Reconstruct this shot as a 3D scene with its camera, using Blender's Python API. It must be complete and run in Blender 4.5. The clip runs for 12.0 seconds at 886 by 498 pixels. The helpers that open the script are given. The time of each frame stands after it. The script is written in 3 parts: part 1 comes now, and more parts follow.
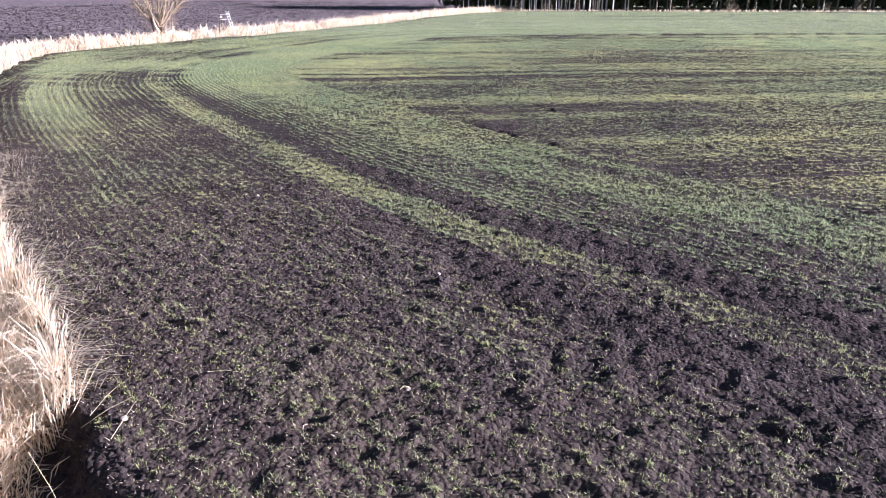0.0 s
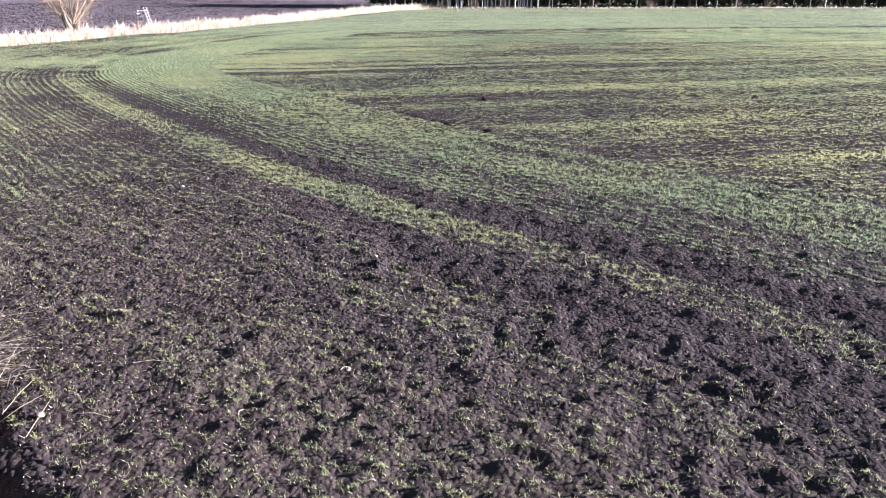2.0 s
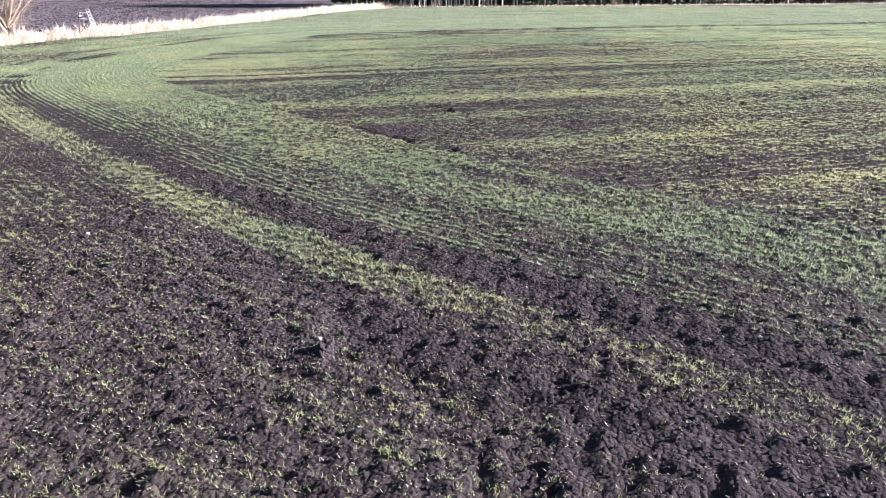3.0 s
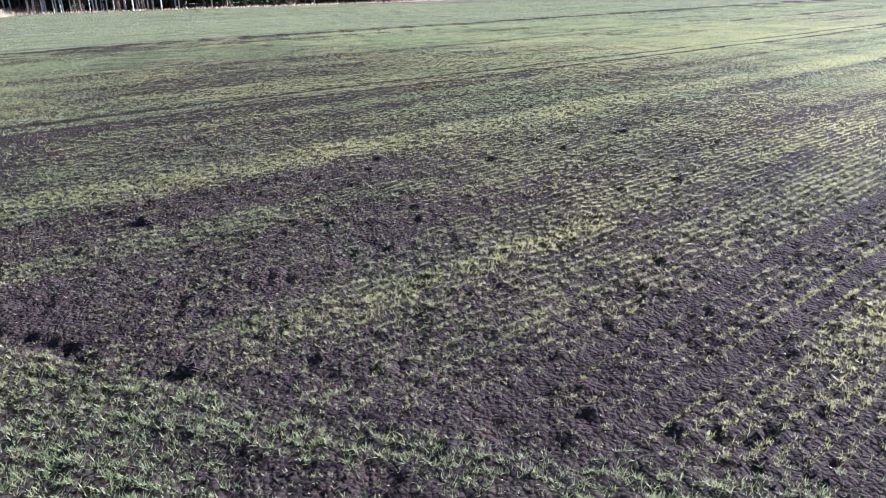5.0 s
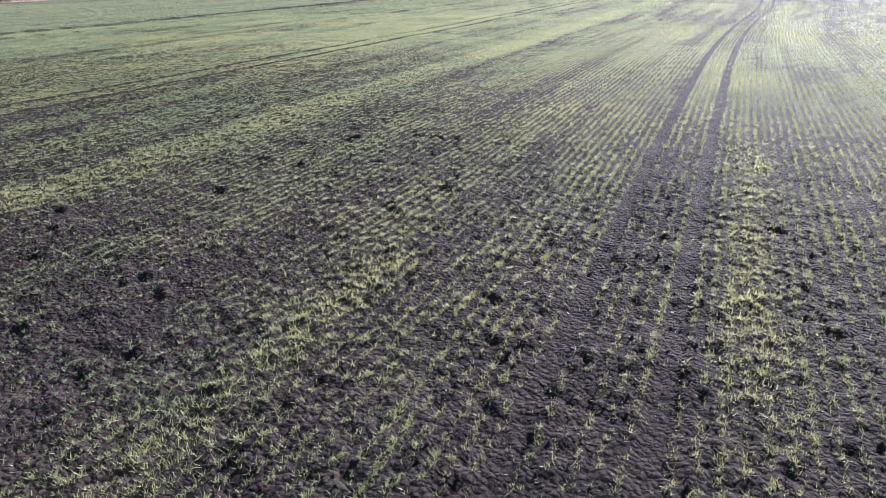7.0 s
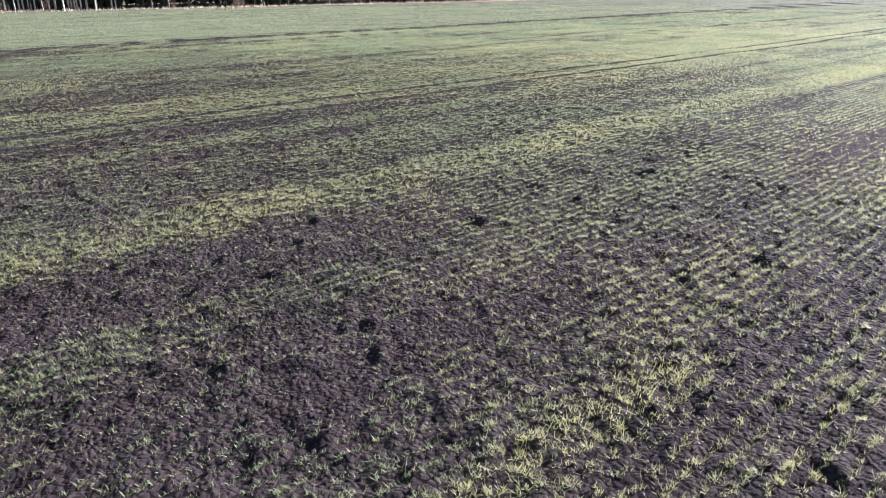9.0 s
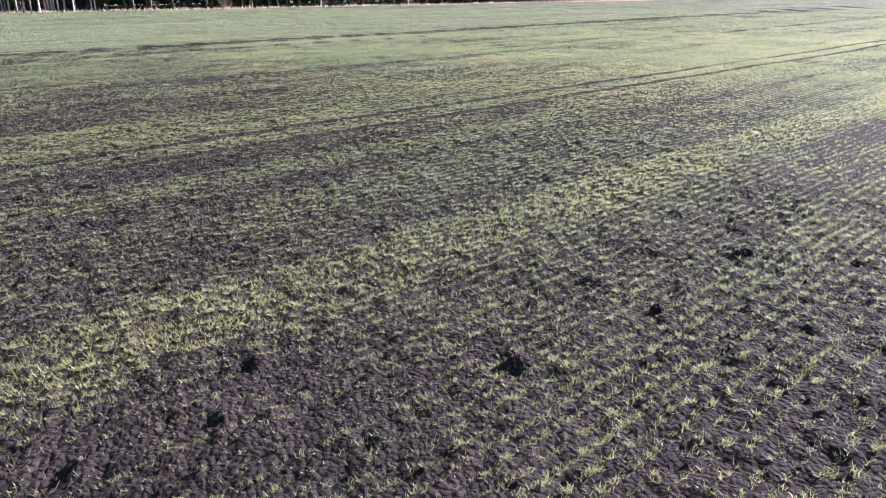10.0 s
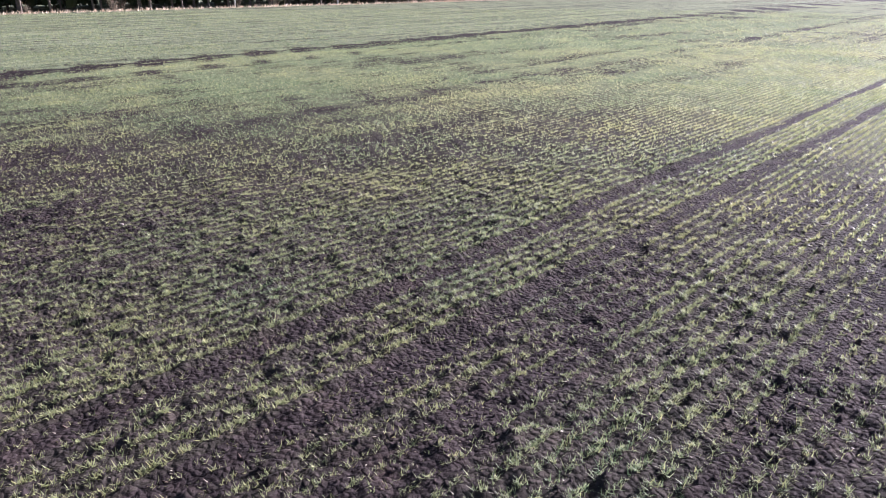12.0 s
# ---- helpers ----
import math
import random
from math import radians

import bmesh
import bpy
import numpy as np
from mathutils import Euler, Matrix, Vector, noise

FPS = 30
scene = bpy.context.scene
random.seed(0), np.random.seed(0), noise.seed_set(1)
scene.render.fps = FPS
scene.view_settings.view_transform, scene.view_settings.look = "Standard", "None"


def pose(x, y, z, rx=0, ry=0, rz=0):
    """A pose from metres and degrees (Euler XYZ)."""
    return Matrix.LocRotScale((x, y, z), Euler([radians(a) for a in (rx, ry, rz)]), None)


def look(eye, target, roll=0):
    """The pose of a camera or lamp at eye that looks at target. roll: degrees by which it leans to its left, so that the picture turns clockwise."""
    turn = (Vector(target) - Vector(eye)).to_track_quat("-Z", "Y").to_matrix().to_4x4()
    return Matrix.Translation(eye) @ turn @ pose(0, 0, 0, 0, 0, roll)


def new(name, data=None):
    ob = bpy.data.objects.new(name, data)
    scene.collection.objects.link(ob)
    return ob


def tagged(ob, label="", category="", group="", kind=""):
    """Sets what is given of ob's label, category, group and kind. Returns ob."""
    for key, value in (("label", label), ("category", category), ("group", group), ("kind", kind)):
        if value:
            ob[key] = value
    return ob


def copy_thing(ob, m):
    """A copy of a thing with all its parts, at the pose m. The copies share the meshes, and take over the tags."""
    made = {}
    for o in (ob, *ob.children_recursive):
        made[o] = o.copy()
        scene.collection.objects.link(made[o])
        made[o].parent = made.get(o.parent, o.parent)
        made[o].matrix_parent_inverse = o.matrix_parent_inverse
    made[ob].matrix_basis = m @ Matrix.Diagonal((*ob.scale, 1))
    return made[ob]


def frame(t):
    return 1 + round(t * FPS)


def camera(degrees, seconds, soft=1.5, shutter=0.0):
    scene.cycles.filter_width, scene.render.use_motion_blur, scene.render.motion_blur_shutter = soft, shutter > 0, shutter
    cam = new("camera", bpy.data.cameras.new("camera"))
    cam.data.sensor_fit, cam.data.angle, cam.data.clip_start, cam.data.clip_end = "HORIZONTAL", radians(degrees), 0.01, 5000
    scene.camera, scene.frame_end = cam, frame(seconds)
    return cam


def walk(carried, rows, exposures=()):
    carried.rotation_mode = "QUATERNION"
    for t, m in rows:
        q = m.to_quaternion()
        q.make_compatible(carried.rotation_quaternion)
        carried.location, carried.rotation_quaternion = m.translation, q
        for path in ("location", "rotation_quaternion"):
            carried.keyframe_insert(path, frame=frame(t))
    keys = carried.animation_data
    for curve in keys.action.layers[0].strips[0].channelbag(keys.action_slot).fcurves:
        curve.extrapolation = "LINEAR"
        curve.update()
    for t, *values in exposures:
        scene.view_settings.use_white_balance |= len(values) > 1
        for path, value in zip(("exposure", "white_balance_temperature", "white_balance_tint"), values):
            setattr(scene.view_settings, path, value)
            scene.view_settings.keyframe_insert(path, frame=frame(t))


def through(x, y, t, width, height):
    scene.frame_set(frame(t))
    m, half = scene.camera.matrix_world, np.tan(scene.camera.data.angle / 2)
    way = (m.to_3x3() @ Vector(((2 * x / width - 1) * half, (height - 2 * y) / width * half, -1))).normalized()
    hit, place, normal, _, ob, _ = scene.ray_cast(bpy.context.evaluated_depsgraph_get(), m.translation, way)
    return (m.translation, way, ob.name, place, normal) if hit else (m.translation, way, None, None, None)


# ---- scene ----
cam = camera(64.0, 12.0, soft=0.7)
PATH = [
    (0, (3.789, -11.595, 5.967), (3.01, -9.893, 5.263), 0.1),
    (0.1, (3.785, -11.607, 5.953), (3.06, -9.881, 5.248), 0.1),
    (0.2, (3.78, -11.619, 5.939), (3.106, -9.873, 5.234), 0.1),
    (0.3, (3.776, -11.63, 5.925), (3.157, -9.864, 5.219), 0.1),
    (0.5, (3.767, -11.654, 5.897), (3.204, -9.869, 5.19), 0.0),
    (1, (3.77, -11.678, 5.854), (3.207, -9.893, 5.149), 0.1),
    (1.5, (3.772, -11.726, 5.574), (3.164, -9.955, 4.871), 0.1),
    (2, (3.687, -11.48, 5.482), (3.078, -9.71, 4.778), 0.1),
    (2.5, (3.29, -10.238, 5.484), (2.68, -8.467, 4.782), 0.1),
    (2.7, (3.054, -9.452, 5.489), (2.47, -7.674, 4.785), -0.0),
    (4.3, (0.118, -0.158, 5.654), (0.106, 1.71, 4.938), -0.5),
    (4.5, (-0.329, 1.339, 5.641), (-0.208, 3.202, 4.923), -0.6),
    (5, (-1.246, 5.018, 5.696), (-0.951, 6.86, 4.975), -0.7),
    (5.5, (-1.655, 7.541, 5.695), (-1.085, 9.315, 4.968), -1.0),
    (6, (-1.792, 8.76, 5.542), (-0.882, 10.381, 4.804), -1.1),
    (6.5, (-1.765, 9.132, 5.426), (-0.686, 10.645, 4.686), -1.2),
    (7, (-1.805, 9.332, 5.419), (-0.717, 10.838, 4.678), -0.8),
    (7.1, (-1.815, 9.359, 5.413), (-0.783, 10.905, 4.675), -0.7),
    (7.2, (-1.826, 9.386, 5.407), (-0.882, 10.989, 4.672), -0.6),
    (7.3, (-1.836, 9.412, 5.402), (-0.996, 11.073, 4.669), -0.6),
    (7.5, (-1.856, 9.466, 5.391), (-1.273, 11.235, 4.664), -0.4),
    (7.7, (-1.767, 9.473, 5.388), (-1.379, 11.297, 4.663), -0.5),
    (9.3, (0.136, 14.068, 5.147), (0.552, 15.891, 4.437), 0.1),
    (9.5, (0.326, 15.289, 5.152), (0.748, 17.11, 4.442), 0.1),
    (10, (0.919, 18.79, 5.135), (1.343, 20.612, 4.427), 0.2),
    (10.5, (1.725, 22.947, 5.128), (2.186, 24.759, 4.418), 0.1),
    (11, (2.626, 27.494, 5.075), (3.117, 29.299, 4.367), 0.1),
    (11.5, (3.642, 32.466, 5.098), (4.159, 34.262, 4.386), 0.0),
    (12, (4.68, 37.717, 5.186), (5.266, 39.489, 4.469), 0.1),
]
# The camera's own exposure and white balance drift a little on the way: seconds, stops, kelvin, tint.
LIGHTNESS = [(0, 2.46, 5590, 28), (2.7, 2.64, 5570, 24), (4.5, 2.43, 5480, 21), (5.5, 2.28, 5380, 29), (6.5, 2.02, 5540, 24), (7.5, 2.04, 5540, 21), (9.5, 2.36, 5650, 28), (12, 2.24, 5720, 30)]
walk(cam, [(t, look(eye, target, roll)) for t, eye, target, roll in PATH], LIGHTNESS)

# ---- light ----
SUN_YAW, SUN_UP = 20.0, 17.0          # degrees: direction towards the sun in plan from +x, and its height
sun_way = Vector((math.cos(radians(SUN_YAW)) * math.cos(radians(SUN_UP)), math.sin(radians(SUN_YAW)) * math.cos(radians(SUN_UP)), math.sin(radians(SUN_UP))))
world = bpy.data.worlds.new("winter_sky")
scene.world = world
world.use_nodes = True
sky = world.node_tree.nodes.new("ShaderNodeTexSky")
sky.sky_type, sky.sun_disc = "NISHITA", False
sky.sun_elevation, sky.sun_rotation = radians(SUN_UP), radians(90.0 - SUN_YAW)
sky.air_density, sky.dust_density, sky.ozone_density = 1.0, 1.5, 1.0
world.node_tree.links.new(sky.outputs[0], world.node_tree.nodes["Background"].inputs[0])
world.node_tree.nodes["Background"].inputs[1].default_value = 0.031
sun = new("sun", bpy.data.lights.new("sun", "SUN"))
sun.data.energy, sun.data.angle, sun.data.color = 5.0, radians(0.6), (1.0, 0.965, 0.91)
sun.matrix_world = look((0, 0, 60), Vector((0, 0, 60)) - sun_way)


# ---- materials ----
PITCH, HEAD_PITCH, WEST_PITCH = 0.27, 0.27, 0.38      # metres between drill rows: inner field, headland, headland in the west
TRAMS = (12.75, 10.85, 44.5, 42.35)      # wheel tracks of the sprayer, by row coordinate


class Graph:
    """A few short words for building node materials."""

    def __init__(self, name):
        self.material = bpy.data.materials.new(name)
        self.material.use_nodes = True
        self.tree = self.material.node_tree
        self.tree.nodes.clear()
        self.out = self.node("ShaderNodeOutputMaterial")

    def node(self, kind, **inputs):
        made = self.tree.nodes.new(kind)
        for key, value in inputs.items():
            self.put(made.inputs[key.replace("_", " ")], value)
        return made

    def put(self, socket, value):
        if isinstance(value, bpy.types.NodeSocket):
            self.tree.links.new(value, socket)
        else:
            socket.default_value = value

    def maths(self, operation, a, b=0.0):
        made = self.tree.nodes.new("ShaderNodeMath")
        made.operation = operation
        self.put(made.inputs[0], a)
        self.put(made.inputs[1], b)
        return made.outputs[0]

    def mix(self, factor, a, b):
        made = self.tree.nodes.new("ShaderNodeMix")
        made.data_type = "RGBA"
        self.put(made.inputs[0], factor)
        self.put(made.inputs[6], a)
        self.put(made.inputs[7], b)
        return made.outputs[2]

    def noise(self, scale, detail=4.0, rough=0.6, vector=None, where="Fac"):
        made = self.node("ShaderNodeTexNoise", Scale=scale, Detail=detail, Roughness=rough)
        self.put(made.inputs["Vector"], vector if vector is not None else self.place())
        return made.outputs[where]

    def place(self):
        return self.node("ShaderNodeTexCoord").outputs["Object"]

    def ramp(self, factor, *stops):
        made = self.node("ShaderNodeValToRGB", Fac=factor)
        band = made.color_ramp
        while len(band.elements) < len(stops):
            band.elements.new(0.5)
        for element, (at, colour) in zip(band.elements, stops):
            element.position, element.color = at, colour
        return made.outputs[0]

    def attribute(self, name):
        made = self.node("ShaderNodeAttribute")
        made.attribute_name = name
        return made.outputs["Fac"]

    def bump(self, height, strength, distance):
        return self.node("ShaderNodeBump", Height=height, Strength=strength, Distance=distance).outputs[0]

    def principled(self, colour, roughness, normal=None, gloss=0.5, metal=0.0):
        made = self.node("ShaderNodeBsdfPrincipled")
        self.put(made.inputs["Base Color"], colour)
        self.put(made.inputs["Roughness"], roughness)
        made.inputs["Specular IOR Level"].default_value = gloss
        made.inputs["Metallic"].default_value = metal
        if normal is not None:
            self.put(made.inputs["Normal"], normal)
        return made.outputs[0]

    def done(self, shader):
        self.tree.links.new(shader, self.out.inputs[0])
        return self.material


def grey(v):
    return (v, v, v, 1.0)


def soil_shade(g):
    """Dark humus-rich loam: grain, damp patches and paler dry crumbs."""
    wide = g.noise(0.35, 4, 0.55)
    crumb = g.noise(14.0, 5, 0.65)
    damp = g.mix(g.ramp(wide, (0.35, grey(0)), (0.68, grey(1))), (0.017, 0.0132, 0.0130, 1), (0.032, 0.0248, 0.0243, 1))
    dry = g.ramp(g.noise(1.1, 5, 0.7), (0.50, grey(0)), (0.72, grey(0.8)))
    damp = g.mix(dry, damp, (0.052, 0.038, 0.033, 1))
    return g.mix(g.ramp(crumb, (0.45, grey(0)), (0.8, grey(1))), damp, (0.061, 0.049, 0.047, 1))


def ground_material():
    g = Graph("field_ground")
    soil = soil_shade(g)
    cover, yellow, far, plough, litter, lush, edge, row, dry = (g.attribute(n) for n in ("cover", "yellow", "far", "plough", "litter", "lush", "edge", "row", "dry"))
    soil = g.mix(dry, soil, g.mix(g.noise(5.0, 5, 0.7), (0.036, 0.026, 0.022, 1), (0.115, 0.084, 0.068, 1)))
    # Far from where single plants stand as geometry the crop's cover is carried by the ground itself, drawn out along the drill rows.
    inside = g.maths("LESS_THAN", edge, 0.0)
    spot = g.node("ShaderNodeSeparateXYZ", Vector=g.place())
    run_in = g.maths("ADD", g.maths("MULTIPLY", spot.outputs[0], 0.86), g.maths("MULTIPLY", spot.outputs[1], 0.5))
    run_out = g.maths("SUBTRACT", g.maths("MULTIPLY", spot.outputs[0], 0.88), g.maths("MULTIPLY", spot.outputs[1], 0.47))
    row_in = g.maths("MULTIPLY", row, 0.87)
    rows = g.maths("ADD", edge, g.maths("MULTIPLY", inside, g.maths("SUBTRACT", row_in, edge)))
    run = g.maths("ADD", run_out, g.maths("MULTIPLY", inside, g.maths("SUBTRACT", run_in, run_out)))
    lane = g.node("ShaderNodeCombineXYZ", X=g.maths("MULTIPLY", run, 0.035), Y=rows).outputs[0]
    lanes = g.maths("ADD", g.noise(0.6, 3, 0.6, lane), g.maths("MULTIPLY", g.noise(1.9, 3, 0.6, lane), 0.9))
    tuft = g.node("ShaderNodeCombineXYZ", X=g.maths("MULTIPLY", run, 0.45), Y=rows).outputs[0]
    leafy = g.noise(6.5, 5, 0.8, tuft)
    line = g.maths("COSINE", g.maths("MULTIPLY", rows, 2 * math.pi / PITCH))
    grown = g.maths("ADD", g.maths("MULTIPLY", leafy, 2.7), g.maths("MULTIPLY", line, 0.16))
    grown = g.maths("ADD", grown, g.maths("MULTIPLY", lanes, 1.45))
    grown = g.maths("ADD", grown, g.maths("MULTIPLY", cover, 1.5))
    for tram in TRAMS:
        off = g.maths("ABSOLUTE", g.maths("SUBTRACT", row, tram))
        grown = g.maths("SUBTRACT", grown, g.maths("MULTIPLY", g.maths("LESS_THAN", off, 0.27), g.maths("MULTIPLY", inside, 1.1)))
    seam = g.maths("MULTIPLY", g.maths("LESS_THAN", g.maths("ABSOLUTE", g.maths("ADD", edge, 0.1)), 0.28), g.maths("GREATER_THAN", spot.outputs[1], 68.0))
    grown = g.maths("SUBTRACT", grown, g.maths("MULTIPLY", seam, g.ramp(g.noise(0.09, 3, 0.6), (0.40, grey(0)), (0.55, grey(1)))))
    patch = g.ramp(g.maths("SUBTRACT", grown, 3.72), (0.0, grey(0)), (0.48, grey(1)))
    green = g.mix(g.noise(0.5, 3), (0.105, 0.130, 0.066, 1), (0.200, 0.222, 0.120, 1))
    green = g.mix(yellow, green, (0.255, 0.255, 0.135, 1))
    # Lush far headland: sun sheen and haze are mixed into its paler green.
    green = g.mix(lush, green, g.mix(g.ramp(g.noise(1.6, 6, 0.85, tuft), (0.32, grey(0)), (0.68, grey(1))), (0.105, 0.128, 0.072, 1), (0.325, 0.352, 0.215, 1)))
    amount = g.maths("MULTIPLY", patch, g.maths("ADD", g.maths("MULTIPLY", far, 0.92), 0.05))
    colour = g.mix(amount, soil, green)
    tilled = g.mix(g.ramp(g.noise(1.1, 7, 0.8), (0.40, grey(0)), (0.62, grey(1))), (0.022, 0.018, 0.023, 1), (0.250, 0.205, 0.208, 1))
    colour = g.mix(plough, colour, tilled)
    colour = g.mix(g.maths("MULTIPLY", litter, g.ramp(g.noise(3.0, 5, 0.7), (0.3, grey(0)), (0.6, grey(1)))), colour, (0.34, 0.25, 0.15, 1))
    # rounded crumbs with dark seams between them, and a fine grain
    drift = g.tree.nodes.new("ShaderNodeVectorMath")
    drift.operation = "ADD"
    g.put(drift.inputs[0], g.place())
    g.put(drift.inputs[1], g.node("ShaderNodeVectorMath", Vector=g.noise(6.0, 2, 0.5, None, "Color")).outputs[0])
    drift.inputs[1].links[0].from_node.operation = "SCALE"
    drift.inputs[1].links[0].from_node.inputs["Scale"].default_value = 0.09
    crumbs = g.tree.nodes.new("ShaderNodeTexVoronoi")
    crumbs.feature = "SMOOTH_F1"
    crumbs.inputs["Scale"].default_value, crumbs.inputs["Smoothness"].default_value = 11.5, 0.15
    g.put(crumbs.inputs["Vector"], drift.outputs[0])
    lumps = g.maths("ADD", g.maths("MULTIPLY", crumbs.outputs["Distance"], -0.75), g.maths("MULTIPLY", g.noise(24.0, 4, 0.7), 0.42))
    lumps = g.maths("ADD", lumps, g.maths("MULTIPLY", g.noise(2.5, 4, 0.6), g.maths("ADD", g.maths("MULTIPLY", far, 4.0), g.maths("MULTIPLY", plough, 5.0))))
    return g.done(g.principled(colour, 0.92, g.bump(lumps, 1.0, 0.10), 0.03))


def clod_material():
    g = Graph("clod_soil")
    return g.done(g.principled(soil_shade(g), 0.92, g.bump(g.noise(40.0, 4), 0.7, 0.01), 0.08))


def leaf_material(name, dark, light, gold, through):
    """Thin leaves: each island its own tone, light passing through."""
    g = Graph(name)
    pick = g.node("ShaderNodeNewGeometry").outputs["Random Per Island"]
    colour = g.mix(pick, dark, light)
    colour = g.mix(g.attribute("gold"), colour, gold)
    glossy = g.principled(colour, 0.5, None, 0.26)
    thin = g.node("ShaderNodeBsdfTranslucent")
    g.put(thin.inputs[0], colour)
    both = g.node("ShaderNodeMixShader", Fac=through)
    g.tree.links.new(glossy, both.inputs[1])
    g.tree.links.new(thin.outputs[0], both.inputs[2])
    return g.done(both.outputs[0])


def bark_material(name, dark, light, scale):
    g = Graph(name)
    grain = g.noise(scale, 5, 0.7)
    return g.done(g.principled(g.mix(g.ramp(grain, (0.35, grey(0)), (0.7, grey(1))), dark, light), 0.85, g.bump(grain, 0.6, 0.03), 0.3))


def painted_wood_material():
    g = Graph("weathered_pale_wood")
    grain = g.noise(7.0, 5, 0.7)
    return g.done(g.principled(g.mix(grain, (0.38, 0.37, 0.35, 1), (0.68, 0.67, 0.64, 1)), 0.7, g.bump(grain, 0.3, 0.01), 0.35))


M_GROUND, M_CLOD = ground_material(), clod_material()
M_CROP = leaf_material("cereal_leaf", (0.078, 0.128, 0.064, 1), (0.365, 0.408, 0.212, 1), (0.450, 0.428, 0.185, 1), 0.55)
M_BITS = leaf_material("withered_bits", (0.130, 0.105, 0.085, 1), (0.460, 0.410, 0.320, 1), (0.30, 0.20, 0.14, 1), 0.30)
M_HAY = leaf_material("dry_grass", (0.66, 0.545, 0.395, 1), (0.87, 0.77, 0.61, 1), (0.40, 0.28, 0.18, 1), 0.45)
M_NEEDLE = leaf_material("conifer_needles", (0.020, 0.040, 0.018, 1), (0.045, 0.075, 0.032, 1), (0.08, 0.07, 0.03, 1), 0.2)
M_BARK = bark_material("grey_brown_bark", (0.050, 0.040, 0.032, 1), (0.200, 0.165, 0.130, 1), 9.0)
M_TWIG = bark_material("pale_twig_bark", (0.130, 0.095, 0.065, 1), (0.340, 0.270, 0.190, 1), 6.0)
M_BIRCH = bark_material("birch_bark", (0.30, 0.28, 0.26, 1), (0.78, 0.76, 0.72, 1), 3.0)
M_PALE = painted_wood_material()
M_STONE = bark_material("field_stone", (0.11, 0.092, 0.080, 1), (0.27, 0.235, 0.205, 1), 14.0)
M_STRAW = bark_material("straw", (0.34, 0.27, 0.17, 1), (0.56, 0.48, 0.34, 1), 20.0)


# ---- the plan of the field ----
def hashed(ix, iy, seed):
    v = (ix.astype(np.int64) * 374761393 + iy.astype(np.int64) * 668265263 + seed * 974634521) & 0xFFFFFFFF
    v = ((v ^ (v >> 13)) * 1274126177) & 0xFFFFFFFF
    v = ((v ^ (v >> 16)) * 2246822519) & 0xFFFFFFFF
    return ((v ^ (v >> 15)) & 0xFFFFFF) / float(0xFFFFFF)


def lattice(x, y, size, seed):
    """Smooth value noise, -1 to 1, with a grain of the given size in metres."""
    x, y = x / size, y / size
    ix, iy = np.floor(x), np.floor(y)
    fx, fy = x - ix, y - iy
    fx, fy = fx * fx * (3 - 2 * fx), fy * fy * (3 - 2 * fy)
    low = hashed(ix, iy, seed) * (1 - fx) + hashed(ix + 1, iy, seed) * fx
    high = hashed(ix, iy + 1, seed) * (1 - fx) + hashed(ix + 1, iy + 1, seed) * fx
    return 2 * (low * (1 - fy) + high * fy) - 1


def step(a, b, v):
    f = np.clip((v - a) / (b - a), 0, 1)
    return f * f * (3 - 2 * f)


def band(v, low, high, soft):
    return step(low - soft, low + soft, v) * (1 - step(high - soft, high + soft, v))


def spline(points, steps):
    """Catmull-Rom through the points."""
    p = np.array(points, float)
    p = np.vstack([2 * p[0] - p[1], p, 2 * p[-1] - p[-2]])
    out = []
    for k in range(1, len(p) - 2):
        f = np.linspace(0, 1, steps, endpoint=False)[:, None]
        a, b, c, d = p[k - 1], p[k], p[k + 1], p[k + 2]
        out.append(0.5 * (2 * b + (c - a) * f + (2 * a - 5 * b + 4 * c - d) * f**2 + (3 * b - a - 3 * c + d) * f**3))
    return np.vstack(out + [p[-2:-1]])


# Edge of the inner field (the drill turned here), and the field's outer edge along the ditch.
INNER = spline([(300, -140), (60, -17), (20, 3.4), (8.2, 9.6), (1.8, 12.2), (-3.6, 14.8), (-11.1, 19.3), (-20.2, 25.0), (-27.7, 30.8),
                (-31.0, 37.5), (-32.4, 46), (-33.0, 57), (-30, 67), (-20, 76), (0, 87.5), (40, 110), (120, 155), (400, 310)], 5)
OUTER = spline([(300, -150), (60, -32), (12, -13.6), (-2.6, -6.7), (-7.2, -4.1), (-14, -0.5), (-30, 10), (-45, 21.3), (-53.5, 30.5), (-56.3, 38), (-55.6, 46),
                (-54.8, 57), (-53.6, 72), (-54.3, 95), (-55.4, 130), (-54, 152), (-60, 200), (-160, 420)], 5)


def away(x, y, line):
    """Distance from a line in plan; positive on the right hand of its run."""
    best, side = np.full(x.shape, 1e9), np.ones(x.shape)
    for (ax, ay), (bx, by) in zip(line[:-1], line[1:]):
        dx, dy = bx - ax, by - ay
        f = np.clip(((x - ax) * dx + (y - ay) * dy) / (dx * dx + dy * dy), 0, 1)
        ex, ey = x - ax - f * dx, y - ay - f * dy
        d = ex * ex + ey * ey
        near = d < best
        best = np.where(near, d, best)
        side = np.where(near, np.where(dx * ey - dy * ex > 0, 1.0, -1.0), side)
    return np.sqrt(best) * -side


def drill(x, y):
    """The inner field's row coordinate: where the row through a place meets x = 0."""
    near = 70 * np.tanh(x / 70)
    rough = y - 0.55 * near
    slope = 0.575 + 0.055 * (1 - step(13, 30, rough))
    return y - slope * near - 0.575 * (x - near)


FIELD_EXTRA = []


